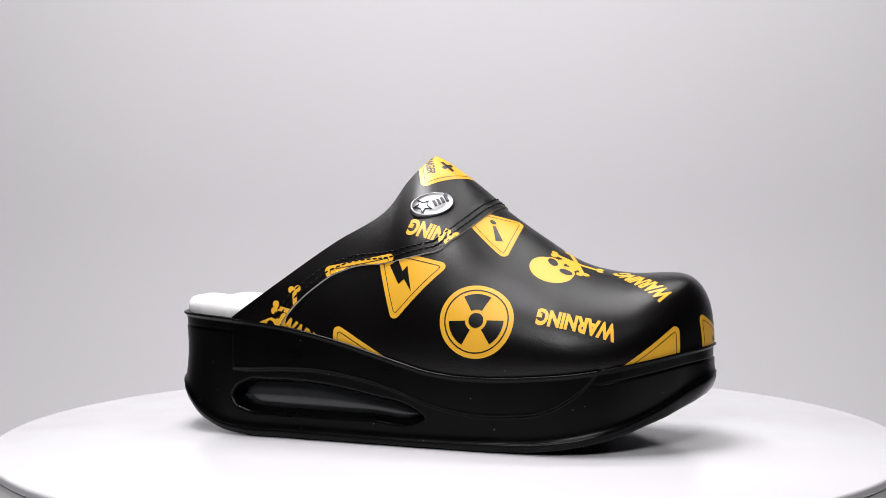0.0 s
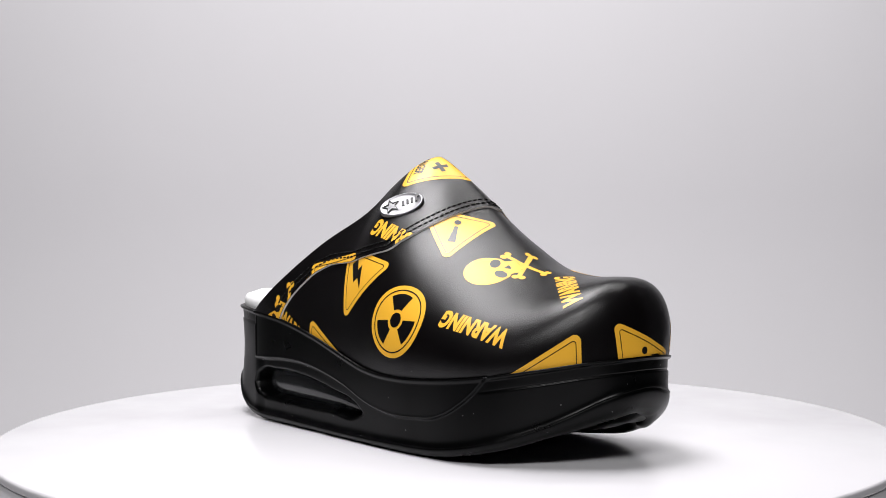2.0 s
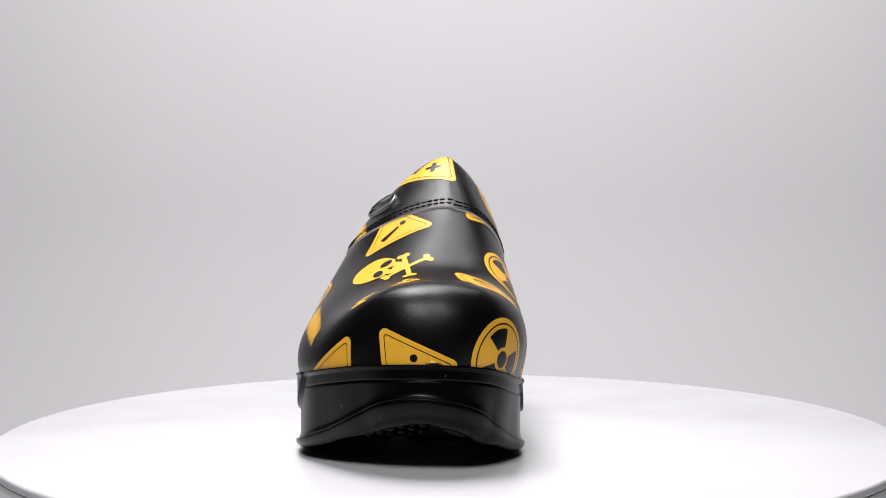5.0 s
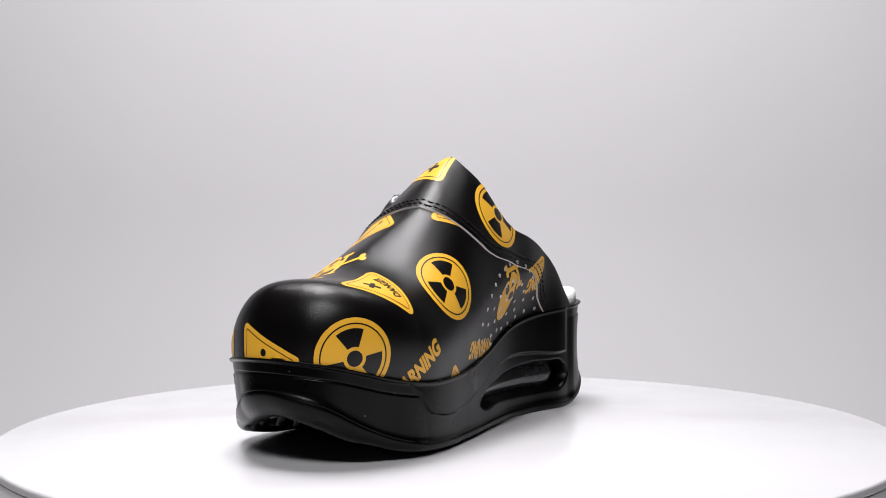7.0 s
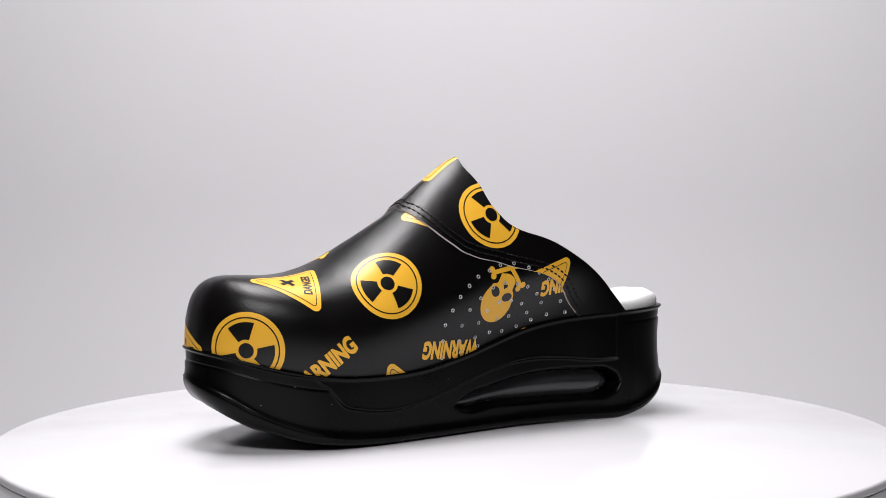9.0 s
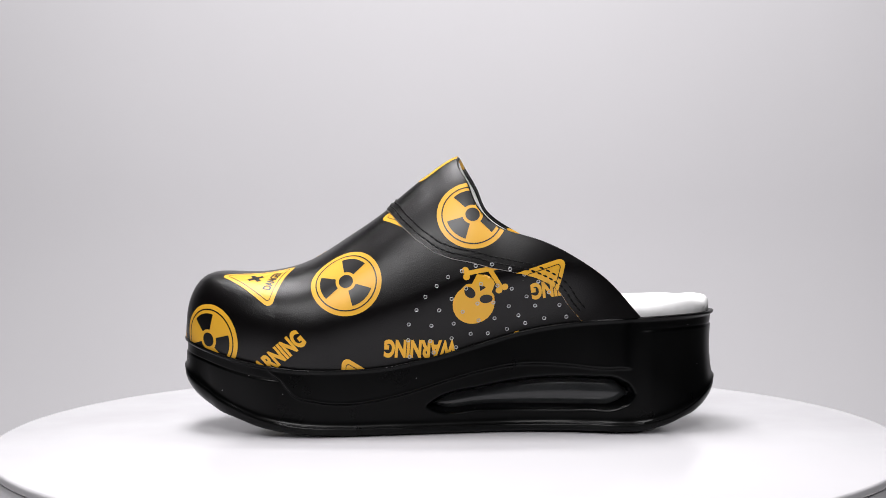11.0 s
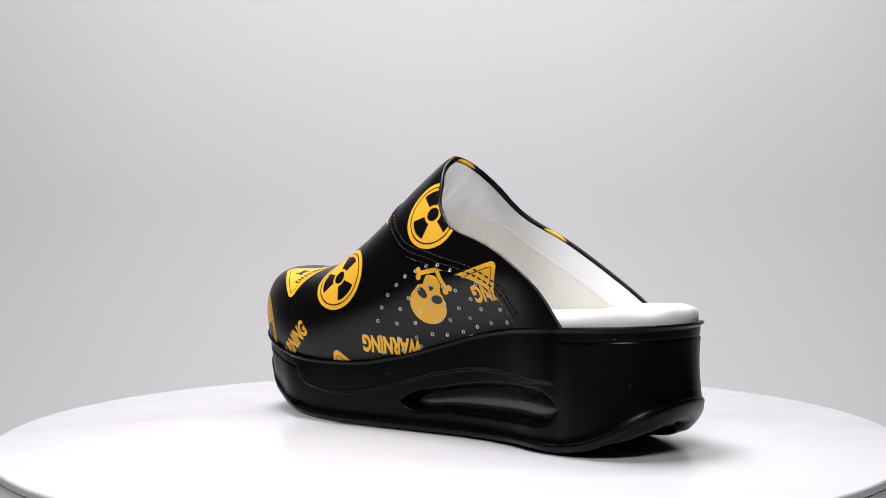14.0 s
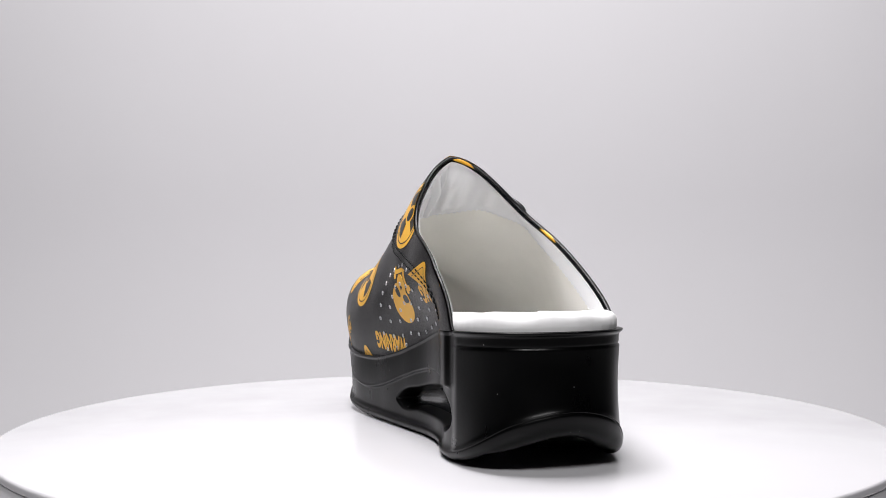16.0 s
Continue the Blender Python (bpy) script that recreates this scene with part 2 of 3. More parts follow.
def normals_of(g):
    n = np.cross(np.gradient(g, axis=1), np.gradient(g, axis=0))
    n /= np.maximum(np.linalg.norm(n, axis=2, keepdims=True), 1e-9)
    return n if ((g - np.array([20, -18, 45.0])) * n).sum(2).mean() > 0 else -n


def sheet_object(name, g, mat, parent, label=""):
    return mesh_object(name, g.reshape(-1, 3) / 1000, grid_faces(g.shape[0], g.shape[1]), mat, parent, label)


def bvh_of(g):
    return BVHTree.FromPolygons([Vector(p) for p in g.reshape(-1, 3)], grid_faces(g.shape[0], g.shape[1]))


LIFT = 0.9
FIELD_GRID = sheet(lambda a: collar_x(a) - 14, lambda a: TIP - 0.0004 + 0 * a, 201, 300, True)
BELOW = np.array([0.0, 0.0, 24.0])
FIELD = bvh_of(np.concatenate([FIELD_GRID[:1] - BELOW, FIELD_GRID, FIELD_GRID[-1:] - BELOW]))
CENTRE = Vector((20, -18, 45))


def on_field(p):
    """Nearest place on the upper and its outward normal."""
    q, n, _, _ = FIELD.find_nearest(p)
    return q, (n if n.dot(q - CENTRE) > 0 else -n)


def frame_at(x, a, degrees):
    """Place, normal and the two tangents at section x and angle a; degrees counts from the toe direction."""
    q, n = on_field(Vector(upper_point(x, a)))
    ex = Vector((1, 0, 0)) - n * n.x
    if ex.length < 0.3:
        ex = Vector((0, 0, -1)) + n * n.z
    ex.normalize()
    ey = n.cross(ex)
    r = radians(degrees)
    u = ex * math.cos(r) + ey * math.sin(r)
    return q, n, u, n.cross(u)


def angle_of(p):
    """Section angle of points on the upper."""
    s = np.linspace(0, 2, 161)
    out = []
    for q in p:
        d = np.linalg.norm(upper_point(q[0] + 0 * s, s) - q, axis=1)
        out.append(s[int(d.argmin())])
    return np.array(out)


# ---- flat artwork, in millimetres ----
def round_corners(points, r, n=6):
    out, m = [], len(points)
    for i in range(m):
        p, a, b = (Vector(points[j]) for j in (i, i - 1, (i + 1) % m))
        u, v = (a - p).normalized(), (b - p).normalized()
        half = u.angle(v) / 2
        d = r / math.tan(half)
        c = p + (u + v).normalized() * (r / math.sin(half))
        p0, p1 = p + u * d, p + v * d
        a0 = math.atan2(p0.y - c.y, p0.x - c.x)
        turn = (math.atan2(p1.y - c.y, p1.x - c.x) - a0 + math.pi) % (2 * math.pi) - math.pi
        out += [(c.x + r * math.cos(a0 + turn * k / n), c.y + r * math.sin(a0 + turn * k / n)) for k in range(n + 1)]
    return out


def circle(r, cx=0.0, cy=0.0, n=48, ry=None):
    return [(cx + r * math.cos(2 * math.pi * k / n), cy + (ry or r) * math.sin(2 * math.pi * k / n)) for k in range(n)]


def band(outer, inner):
    """Quads between two loops of equal length."""
    n = len(outer)
    return [[outer[k], outer[(k + 1) % n], inner[(k + 1) % n], inner[k]] for k in range(n)]


def triangle(r):
    return [(r * math.cos(radians(a)), r * math.sin(radians(a))) for a in (90, 210, 330)]


def shift(loops, dx, dy, turn=0.0, k=1.0):
    c, s = math.cos(radians(turn)), math.sin(radians(turn))
    return [[(dx + k * (x * c - y * s), dy + k * (x * s + y * c)) for x, y in loop] for loop in loops]


def words(text, length, height, bold=0.018):
    """Lettering in the built-in font, drawn to a length and height, as triangles."""
    cu = bpy.data.curves.new("lettering", "FONT")
    cu.body, cu.size, cu.offset = text, 1.0, bold
    ob = new("lettering", cu)
    me = bpy.data.meshes.new_from_object(ob)
    co = np.array([v.co[:2] for v in me.vertices])
    lo, hi = co.min(0), co.max(0)
    co = (co - (lo + hi) / 2) * (length / (hi - lo)[0], height / (hi - lo)[1])
    out = [[tuple(co[i]) for i in f.vertices] for f in me.polygons]
    bpy.data.objects.remove(ob)
    bpy.data.meshes.remove(me)
    bpy.data.curves.remove(cu)
    return out


def sign_triangle(glyph):
    """Yellow rounded triangle with a thin black line; the point is up."""
    yellow = [round_corners(triangle(22.6), 2.6)]
    black = band(round_corners(triangle(18.6), 1.3), round_corners(triangle(17.9), 1.0))
    if glyph == "bolt":
        black.append([(-1.2, 10.5), (3.4, 9.2), (1.2, 3.0), (4.6, 3.2), (-2.6, -7.8), (-0.9, -0.6), (-4.4, -0.2)])
    if glyph == "mark":
        black.append([(-1.9, 9.0), (1.9, 9.0), (0.8, -2.2), (-0.8, -2.2)])
        black.append(circle(1.6, 0, -5.2, 20))
    if glyph == "danger":
        black += shift([[(-4, -1.1), (4, -1.1), (4, 1.1), (-4, 1.1)], [(-1.1, 1.1), (1.1, 1.1), (1.1, 4), (-1.1, 4)], [(-1.1, -4), (1.1, -4), (1.1, -1.1), (-1.1, -1.1)]], 0, 3.2, 45)
        black += shift(words("DANGER", 17.5, 4.2, 0.035), 0, -5.6)
    return yellow, black


def sign_trefoil():
    R = 17.3
    yellow = [circle(R, n=64)]
    black = band(circle(R * 0.87, n=64), circle(R * 0.835, n=64)) + [circle(R * 0.2, n=28)]
    for a in (90, 210, 330):
        arc = [radians(a - 29 + 58 * k / 10) for k in range(11)]
        black.append([(R * 0.74 * math.cos(t), R * 0.74 * math.sin(t)) for t in arc] + [(R * 0.29 * math.cos(t), R * 0.29 * math.sin(t)) for t in arc[::-1]])
    return yellow, black


def bone(length, w):
    """A bone along x with two knobs at each end."""
    h = length / 2
    return [[(-h, -w), (h, -w), (h, w), (-h, w)]] + [circle(w * 1.45, sx * h, sy * w * 1.4, 16) for sx in (-1, 1) for sy in (-1, 1)]


def sign_skull(stretch=1.0):
    """Skull with its crown up and two crossed bones below the jaw."""
    head = [(10.4 * math.cos(t), 6.4 + 10.0 * math.sin(t)) for t in (radians(-30 + 240 * k / 30) for k in range(31))]
    jaw = [(-8.6, 0.4), (-7.4, -1.6), (-5.4, -3.0), (-5.0, -7.2), (-3.6, -8.6), (-2.9, -7.2), (-1.7, -9.4), (-0.8, -7.4), (0.4, -9.6), (1.3, -7.4), (2.5, -9.2), (3.2, -7.2), (4.8, -8.0),
           (5.2, -3.0), (7.6, -1.8), (8.6, 0.4)]
    long = lambda loop: [(x, 16.4 - (16.4 - y) * stretch) for x, y in loop]
    yellow = [long(head + jaw)]
    yellow += shift(bone(23, 1.15), 0.3, -12.8, 34) + shift(bone(23, 1.15), 0.3, -12.8, 146)
    black = shift([circle(3.2, 0, 0, 20, 2.3)], -4.4, 1.4, 25) + shift([circle(3.2, 0, 0, 20, 2.3)], 4.4, 1.4, -25)
    black.append([(0, -1.2), (1.7, -3.8), (0.5, -4.3), (0, -3.7), (-0.5, -4.3), (-1.7, -3.8)])
    return yellow, [long(loop) for loop in black]


def flat_mesh(loops, step):
    """Loops as a triangulated sheet, cut by a square net."""
    bm = bmesh.new()
    for loop in loops:
        bm.faces.new([bm.verts.new((x, y, 0)) for x, y in loop])
    bmesh.ops.triangulate(bm, faces=bm.faces[:])
    co = np.array([v.co[:2] for v in bm.verts])
    for axis in (0, 1):
        k = math.floor(co[:, axis].min() / step) + 1
        while k * step < co[:, axis].max():
            p, n = [0, 0, 0], [0, 0, 0]
            p[axis], n[axis] = k * step + 0.013, 1
            bmesh.ops.bisect_plane(bm, geom=bm.verts[:] + bm.edges[:] + bm.faces[:], plane_co=p, plane_no=n, dist=1e-5)
            k += 1
    bm.verts.index_update()
    out = np.array([v.co[:2] for v in bm.verts]), [tuple(v.index for v in f.verts) for f in bm.faces]
    bm.free()
    return out


def drape(co, x, a, degrees, lift, collar):
    """Lays flat artwork on the upper, walking outwards along the surface from its anchor."""
    q0, n0, u, v = frame_at(x, a, degrees)
    places, norms = [], []
    for cx, cy in co:
        d = u * cx + v * cy
        far = d.length
        q, n = q0.copy(), n0
        if far > 1e-6:
            d /= far
            steps = max(1, int(far / 2.2) + 1)
            for _ in range(steps):
                q, n = on_field(q + d * (far / steps))
                d = d - n * d.dot(n)
                if d.length < 1e-4:
                    break
                d.normalize()
        places.append(q)
        norms.append(n)
    p, nn = np.array(places), np.array(norms)
    # what runs below the feather line ends on it
    x = p[:, 0]
    outer = p[:, 1] < 0.5 * (y_out(x) + y_in(x))
    p[:, 2] = np.maximum(p[:, 2], np.where(outer, smooth_line(FEATHER_X, FEATHER_OUT, x), smooth_line(FEATHER_X, FEATHER_IN, x)) - 1.2)
    if collar:
        ang = angle_of(p)
        lo, hi = collar_x(ang) + 0.2, seam_x(ang) - 0.1
        cut = (p[:, 0] < lo) | (p[:, 0] > hi)
        if cut.any():
            p[cut] = upper_point(np.clip(p[cut, 0], lo[cut], hi[cut]), ang[cut])
            lift = lift + 0.02
    return p + nn * lift


def print_on(parent, name, art, x, a, degrees, offset=(0, 0), label="", collar=False, step=1.6):
    """One printed motif as a mesh of its own under its leather piece."""
    yellow, black = art
    verts, faces, slots = [], [], []
    for loops, lift, slot in ((yellow, 0.14, 0), (black, 0.24, 1)):
        if not loops:
            continue
        co, fs = flat_mesh(loops, step)
        p = drape(co + np.array(offset), x, a, degrees, lift + (LIFT if collar else 0), collar)
        k = len(verts)
        verts += list(p / 1000)
        for f in fs:
            w = [p[i] for i in f]
            area = sum(np.linalg.norm(np.cross(w[i] - w[0], w[i + 1] - w[0])) for i in range(1, len(w) - 1))
            if area > 0.004:
                faces.append(tuple(i + k for i in f))
                slots.append(slot)
    ob = mesh_object(name, verts, faces, YELLOW, parent, label)
    ob.data.materials.append(INK)
    ob.data.polygons.foreach_set("material_index", slots)
    return ob


def lettering(text="WARNING", length=36.0, height=9.2):
    return words(text, length, height, 0.05), []


# ---- sole profile: panel edge and cushion window on the outer and inner side ----
PANEL_X_OUT = [-110, -97, -89, -70, -52, -25, -11, 3, 16.5, 30, 43, 56, 68, 78, 84, 96]
PANEL_Z_OUT = [33, 33, 32.8, 33.7, 33.5, 29.4, 25.7, 20.7, 17.7, 16.4, 16.9, 18.5, 23.9, 32, 40, 70]
PANEL_X_IN = [-100, -87, -83, -73, -56, -35, -16, -2, 25, 38, 52, 66, 77, 82, 91, 100]
PANEL_Z_IN = [32.4, 32.4, 32.3, 32.1, 33.5, 33.9, 31, 27.5, 19.9, 17.2, 16.1, 17.6, 21.5, 27.6, 37, 70]
WINDOW_X = [-98.5, -97, -92, -76, -55, -25, -1.5, 2.2]
WINDOW_TOP = [19.5, 22.3, 26.0, 27.8, 27.4, 23.0, 16.8, 14.2]
WINDOW_LOW = [19.0, 16.4, 13.4, 12.0, 11.6, 11.7, 12.0, 14.0]


def ease(v, lo, hi):
    t = np.clip((v - lo) / (hi - lo), 0, 1)
    return t * t * (3 - 2 * t)


def even_outline(m):
    d = np.concatenate([[0], np.cumsum(np.hypot(*np.diff(np.vstack([EDGE, EDGE[:1]]), axis=0).T))])
    s = np.linspace(0, d[-1], m, endpoint=False)
    loop = np.vstack([EDGE, EDGE[:1]])
    e = np.column_stack([np.interp(s, d, loop[:, 0]), np.interp(s, d, loop[:, 1])])
    t = np.roll(e, -3, 0) - np.roll(e, 3, 0)
    n = np.column_stack([t[:, 1], -t[:, 0]]) / np.hypot(*t.T)[:, None]
    return e, (n if (n * (e - e.mean(0))).sum() > 0 else -n)


def tip_weight(x):
    """1 at the very toe and heel, where the outsole curls up most."""
    return np.maximum(ease(x, 104, 130), ease(-x, 112, 133))


def toe_taper(x):
    """How far the wall draws in towards the outsole beside the toe."""
    return 3.2 * ease(x, 78, 106) * (1 - ease(x, 119, 131))


def sole_levels(e):
    """Inner-side weight and the heights of bottom, lip line and feather line along the outline."""
    x = e[:, 0]
    w = ease(e[:, 1] - 0.5 * (y_out(x) + y_in(x)), -9, 9)
    zt = smooth_line(FEATHER_X, FEATHER_OUT, x) * (1 - w) + smooth_line(FEATHER_X, FEATHER_IN, x) * w
    zl = smooth_line(LIP_X, LIP_OUT, x) * (1 - w) + smooth_line(LIP_X, LIP_IN, x) * w
    zb = np.maximum(zl - 4.0 - 2.0 * np.maximum(ease(x, 70, 115), 0.5 * ease(-x, 95, 125)) - 6.0 * tip_weight(x), 0)
    return w, np.minimum(zb, zl - 3.2), zl, zt


def wall_offset(x, z, w, zl, zt):
    """Relief of the side wall: raised panel, cushion window, strips and lips."""
    s = np.clip((z - zl) / (zt - zl), 0, 1)
    d_out = np.minimum(z - smooth_line(PANEL_X_OUT, PANEL_Z_OUT, x), 0.6 * (x + 96.5))
    d_in = np.minimum(z - smooth_line(PANEL_X_IN, PANEL_Z_IN, x), 0.22 * (x + 84.0))
    d = np.where(w < 0.5, d_out, d_in)
    ends = np.maximum(ease(x, 75, 95), ease(-x, 88, 98))
    panel = ease(d, -0.9, 0.9) * (1 - ease(x, 84, 96))
    xs = np.where(w < 0.5, x, x - 9.5)
    dw = np.minimum(smooth_line(WINDOW_X, WINDOW_TOP, xs) - z, z - smooth_line(WINDOW_X, WINDOW_LOW, xs))
    dw = np.where((xs < WINDOW_X[0]) | (xs > WINDOW_X[-1]), -9, dw)
    side = np.where(w < 0.5, 1 - ease(w, 0.02, 0.2), ease(w, 0.8, 0.98))
    off = -1.6 + 1.5 * panel * side
    off += 0.6 * np.exp(-(d / 0.55)**2) * side * (1 - ease(x, 84, 92))
    off -= 13.0 * ease(dw, -0.8, 4.2) * side
    off += 1.3 * ends * (1 - panel * side) - 1.3 * np.sin(np.pi * s) * ease(-x, 92, 115)
    strip = ends * (1 - panel * side)
    off -= 0.7 * np.exp(-((zt - z - 6.2) / 0.5)**2) * strip
    off -= 0.5 * ease(z, zt - 6.2, zt - 5.2) * strip
    off += 1.3 * ease(z, zt - 2.0, zt - 0.7) * (0.35 + 0.65 * ends)
    off += 1.4 * np.exp(-(z - zl) / 1.1)
    return off - toe_taper(x) * (1 - s)


def sole(shoe):
    m, rows = 1000, 84
    e, n = even_outline(m)
    w, zb, zl, zt = sole_levels(e)
    mid = 0.5 * (y_out(e[:, 0]) + y_in(e[:, 0]))
    rings = []

    def ring(off, z):
        rings.append(np.column_stack([e + n * np.broadcast_to(off, (m,))[:, None], z]))

    taper = toe_taper(e[:, 0])

    def inner(k, z):
        q = np.column_stack([np.clip(e[:, 0] * (1 - 0.10 * k) , -128, 124), mid + (e[:, 1] + 6 * -np.sign(e[:, 1] - mid) - mid) * (1 - k)])
        rings.append(np.column_stack([q, z]))

    for k in (1.0, 0.66, 0.33):
        inner(k, zb + 3.5)
    tip = tip_weight(e[:, 0])
    ring(-8.0 - 7 * tip - taper, zb + 3.5)
    ring(-6.5 - 6 * tip - taper, zb + 0.6)
    ring(-5.0 - 5.5 * tip - taper, zb + 0.1)
    for k in range(12):
        t = k / 11
        a = t * math.pi / 2
        ring(-3.4 - taper - 5.5 * tip + (4.3 + 5.5 * tip) * math.sin(a) - 0.35 * t * t, zb + (zl - 0.3 - zb) * (1 - math.cos(a)) ** 0.9)
    ring(0.15 - taper, zl + 0.1)
    for k in range(rows + 1):
        z = zl + 0.3 + (zt - zl - 0.3) * k / rows
        ring(wall_offset(e[:, 0], z, w, zl, zt), z)
    ring(-2.2, zt + 0.25)
    ring(-4.5, zt - 0.5)
    for k in (0.33, 0.66, 1.0):
        inner(k, zt - 3.0)
    v = np.array(rings).reshape(-1, 3) / 1000
    v[:, 2] = np.maximum(v[:, 2], 0.00005)
    body = mesh_object("sole", v, grid_faces(len(rings), m, True), RUBBER, shoe, "thick black rubber platform sole with rocker toe")
    for inner_side in (False, True):
        air_cushion(body, inner_side)
    tread(body)
    return body


def air_cushion(parent, inner_side):
    """A smoky tube set back in the side window of the sole."""
    rings, seg = [], 24
    for k in range(41):
        t = k / 40
        x0 = -97.0 + 97.0 * t
        top, low = smooth_line(WINDOW_X, WINDOW_TOP, x0), smooth_line(WINDOW_X, WINDOW_LOW, x0)
        x = x0 + (9.5 if inner_side else 0)
        swell = math.sqrt(max(0.02, 1 - (2 * t - 1)**8))
        hz, hy = (top - low) / 2 * 0.98 * swell + 0.5, 5.5 * swell * (0.55 + 0.45 * (top - low) / 16)
        y = (y_in(x) - 12.0) if inner_side else (y_out(x) + 12.0)
        rings.append([(x, y + hy * math.cos(2 * math.pi * j / seg), (top + low) / 2 + hz * math.sin(2 * math.pi * j / seg)) for j in range(seg)])
    v = np.array(rings).reshape(-1, 3) / 1000
    faces = grid_faces(41, seg, True) + [tuple(range(seg)), tuple(range(40 * seg, 41 * seg))]
    mesh_object("air_cushion", v, faces, GEL, parent, "glossy smoky grey air cushion tube")


def tread(parent):
    """Rows of small rubber nubs under the raised toe."""
    bm = bmesh.new()
    for i in range(5):
        for j in range(7):
            x, y = 92 + 6.0 * i, -48 + 9.0 * j + 4.5 * (i % 2)
            if y_out(x) + 14 < y < y_in(x) - 14:
                z = 0.5 * float(smooth_line(LIP_X, LIP_OUT, x) + smooth_line(LIP_X, LIP_IN, x)) + 3.0 - 4 * float(tip_weight(np.array(float(x))))
                bmesh.ops.create_icosphere(bm, subdivisions=1, radius=0.0024, matrix=Matrix.Translation((x / 1000, y / 1000, (z - 1.2) / 1000)))
    part("tread", bm, RUBBER, parent, "small round black rubber tread nubs")


def insole(shoe):
    """White padded footbed with a rounded edge, proud of the sole at the heel."""
    m = 900
    e, n = even_outline(m)
    w, zb, zl, zt = sole_levels(e)
    x = e[:, 0]
    mid = 0.5 * (y_out(x) + y_in(x))
    z0 = 0.5 * (smooth_line(FEATHER_X, FEATHER_OUT, x) + smooth_line(FEATHER_X, FEATHER_IN, x))
    heel = 1 - ease(x, -75, -20)
    z0 = zt * heel + np.minimum(z0, zt) * (1 - heel)
    high = 1.0 + 6.4 * heel
    wave = (0.6 * np.sin(x * 0.13 + e[:, 1] * 0.12 + 0.6) + 0.35 * np.sin(e[:, 1] * 0.31)) * heel
    ripple = 0.10 * np.sin(np.arange(m) * 2 * np.pi / 9.0) * heel
    rings = []
    for off, k in ((-2.4, -0.3), (-2.1, 0.15), (-2.0, 0.45), (-2.5, 0.72), (-3.8, 0.9), (-6.0, 0.99), (-9.0, 1.0)):
        rings.append(np.column_stack([e + n * (off - 2.0 * (1 - heel) + ripple * (0.1 < k < 0.95))[:, None], z0 + high * k + wave * max(k, 0)]))
    for k in (0.25, 0.5, 0.75, 1.0):
        base = e - n * (9.0 + 2.0 * (1 - heel))[:, None]
        axis = np.column_stack([np.clip(x, -98, 95), np.interp(np.clip(x, -98, 95), x[np.argsort(x)], mid[np.argsort(x)])])
        rings.append(np.column_stack([base + (axis - base) * k, z0 + high * (1 - 0.16 * k) + wave * (1 - k)]))
    mesh_object("insole", np.array(rings).reshape(-1, 3) / 1000, grid_faces(len(rings), m, True), FOOTBED, shoe, "soft white padded insole")


def tube_along(points, radius, seg=10):
    """Vertices and faces of an open tube along a line of points."""
    p = np.array(points, float)
    t = np.gradient(p, axis=0)
    t /= np.linalg.norm(t, axis=1, keepdims=True)
    up = np.array([0.0, 0.0, 1.0])
    verts = []
    for q, d in zip(p, t):
        u = np.cross(d, up)
        u /= np.linalg.norm(u)
        v = np.cross(u, d)
        verts += [q + (radius if np.isscalar(radius) else radius[len(verts) // seg]) * (u * math.cos(2 * math.pi * k / seg) + v * math.sin(2 * math.pi * k / seg)) for k in range(seg)]
    return np.array(verts) / 1000, grid_faces(len(p), seg, True)


def pod(name, lx, ly, lz, seg=8, rings=5):
    """A small rounded pellet lying along x, in millimetres."""
    me = bpy.data.meshes.new(name)
    bm = bmesh.new()
    bmesh.ops.create_uvsphere(bm, u_segments=seg, v_segments=rings, radius=0.0005)
    bmesh.ops.scale(bm, vec=(lx, ly, lz), verts=bm.verts[:])
    bm.to_mesh(me)
    bm.free()
    me.polygons.foreach_set("use_smooth", [True] * len(me.polygons))
    return me


def seat_matrix(q, n, u, lift):
    """A pose in metres on the upper: x along u, z along the normal."""
    v = n.cross(u)
    p = (q + n * lift) / 1000
    return Matrix(((u.x, v.x, n.x, p.x), (u.y, v.y, n.y, p.y), (u.z, v.z, n.z, p.z), (0, 0, 0, 1)))


def stitching(parent):
    """Two rows of thread along the front edge of the collar piece."""
    a = np.linspace(0.012, 1.988, 900)
    line = upper_point(seam_x(a), a)
    d = np.concatenate([[0], np.cumsum(np.linalg.norm(np.diff(line, axis=0), axis=1))])
    me = pod("stitch", 2.6, 0.95, 0.9)
    me.materials.append(THREAD)
    for back in (2.6, 5.4):
        s = 2.0
        while s < d[-1] - 3:
            p = [Vector([np.interp(s + k, d, line[:, c]) for c in range(3)]) for k in (-1.2, 0, 1.2)]
            _, n = on_field(p[1])
            t = (p[2] - p[0]).normalized()
            side = n.cross(t).normalized()
            if side.x > 0.0 and abs(side.x) > 0.05:
                side = -side
            if side.x > -0.05:
                side = side if side.z > 0 else -side
            q, n = on_field(p[1] + side * back)
            t = (t - n * t.dot(n)).normalized()
            ob = new("stitch", me)
            ob.parent = parent
            ob.matrix_local = seat_matrix(q, n, t, LIFT + 0.12)
            s += 3.0


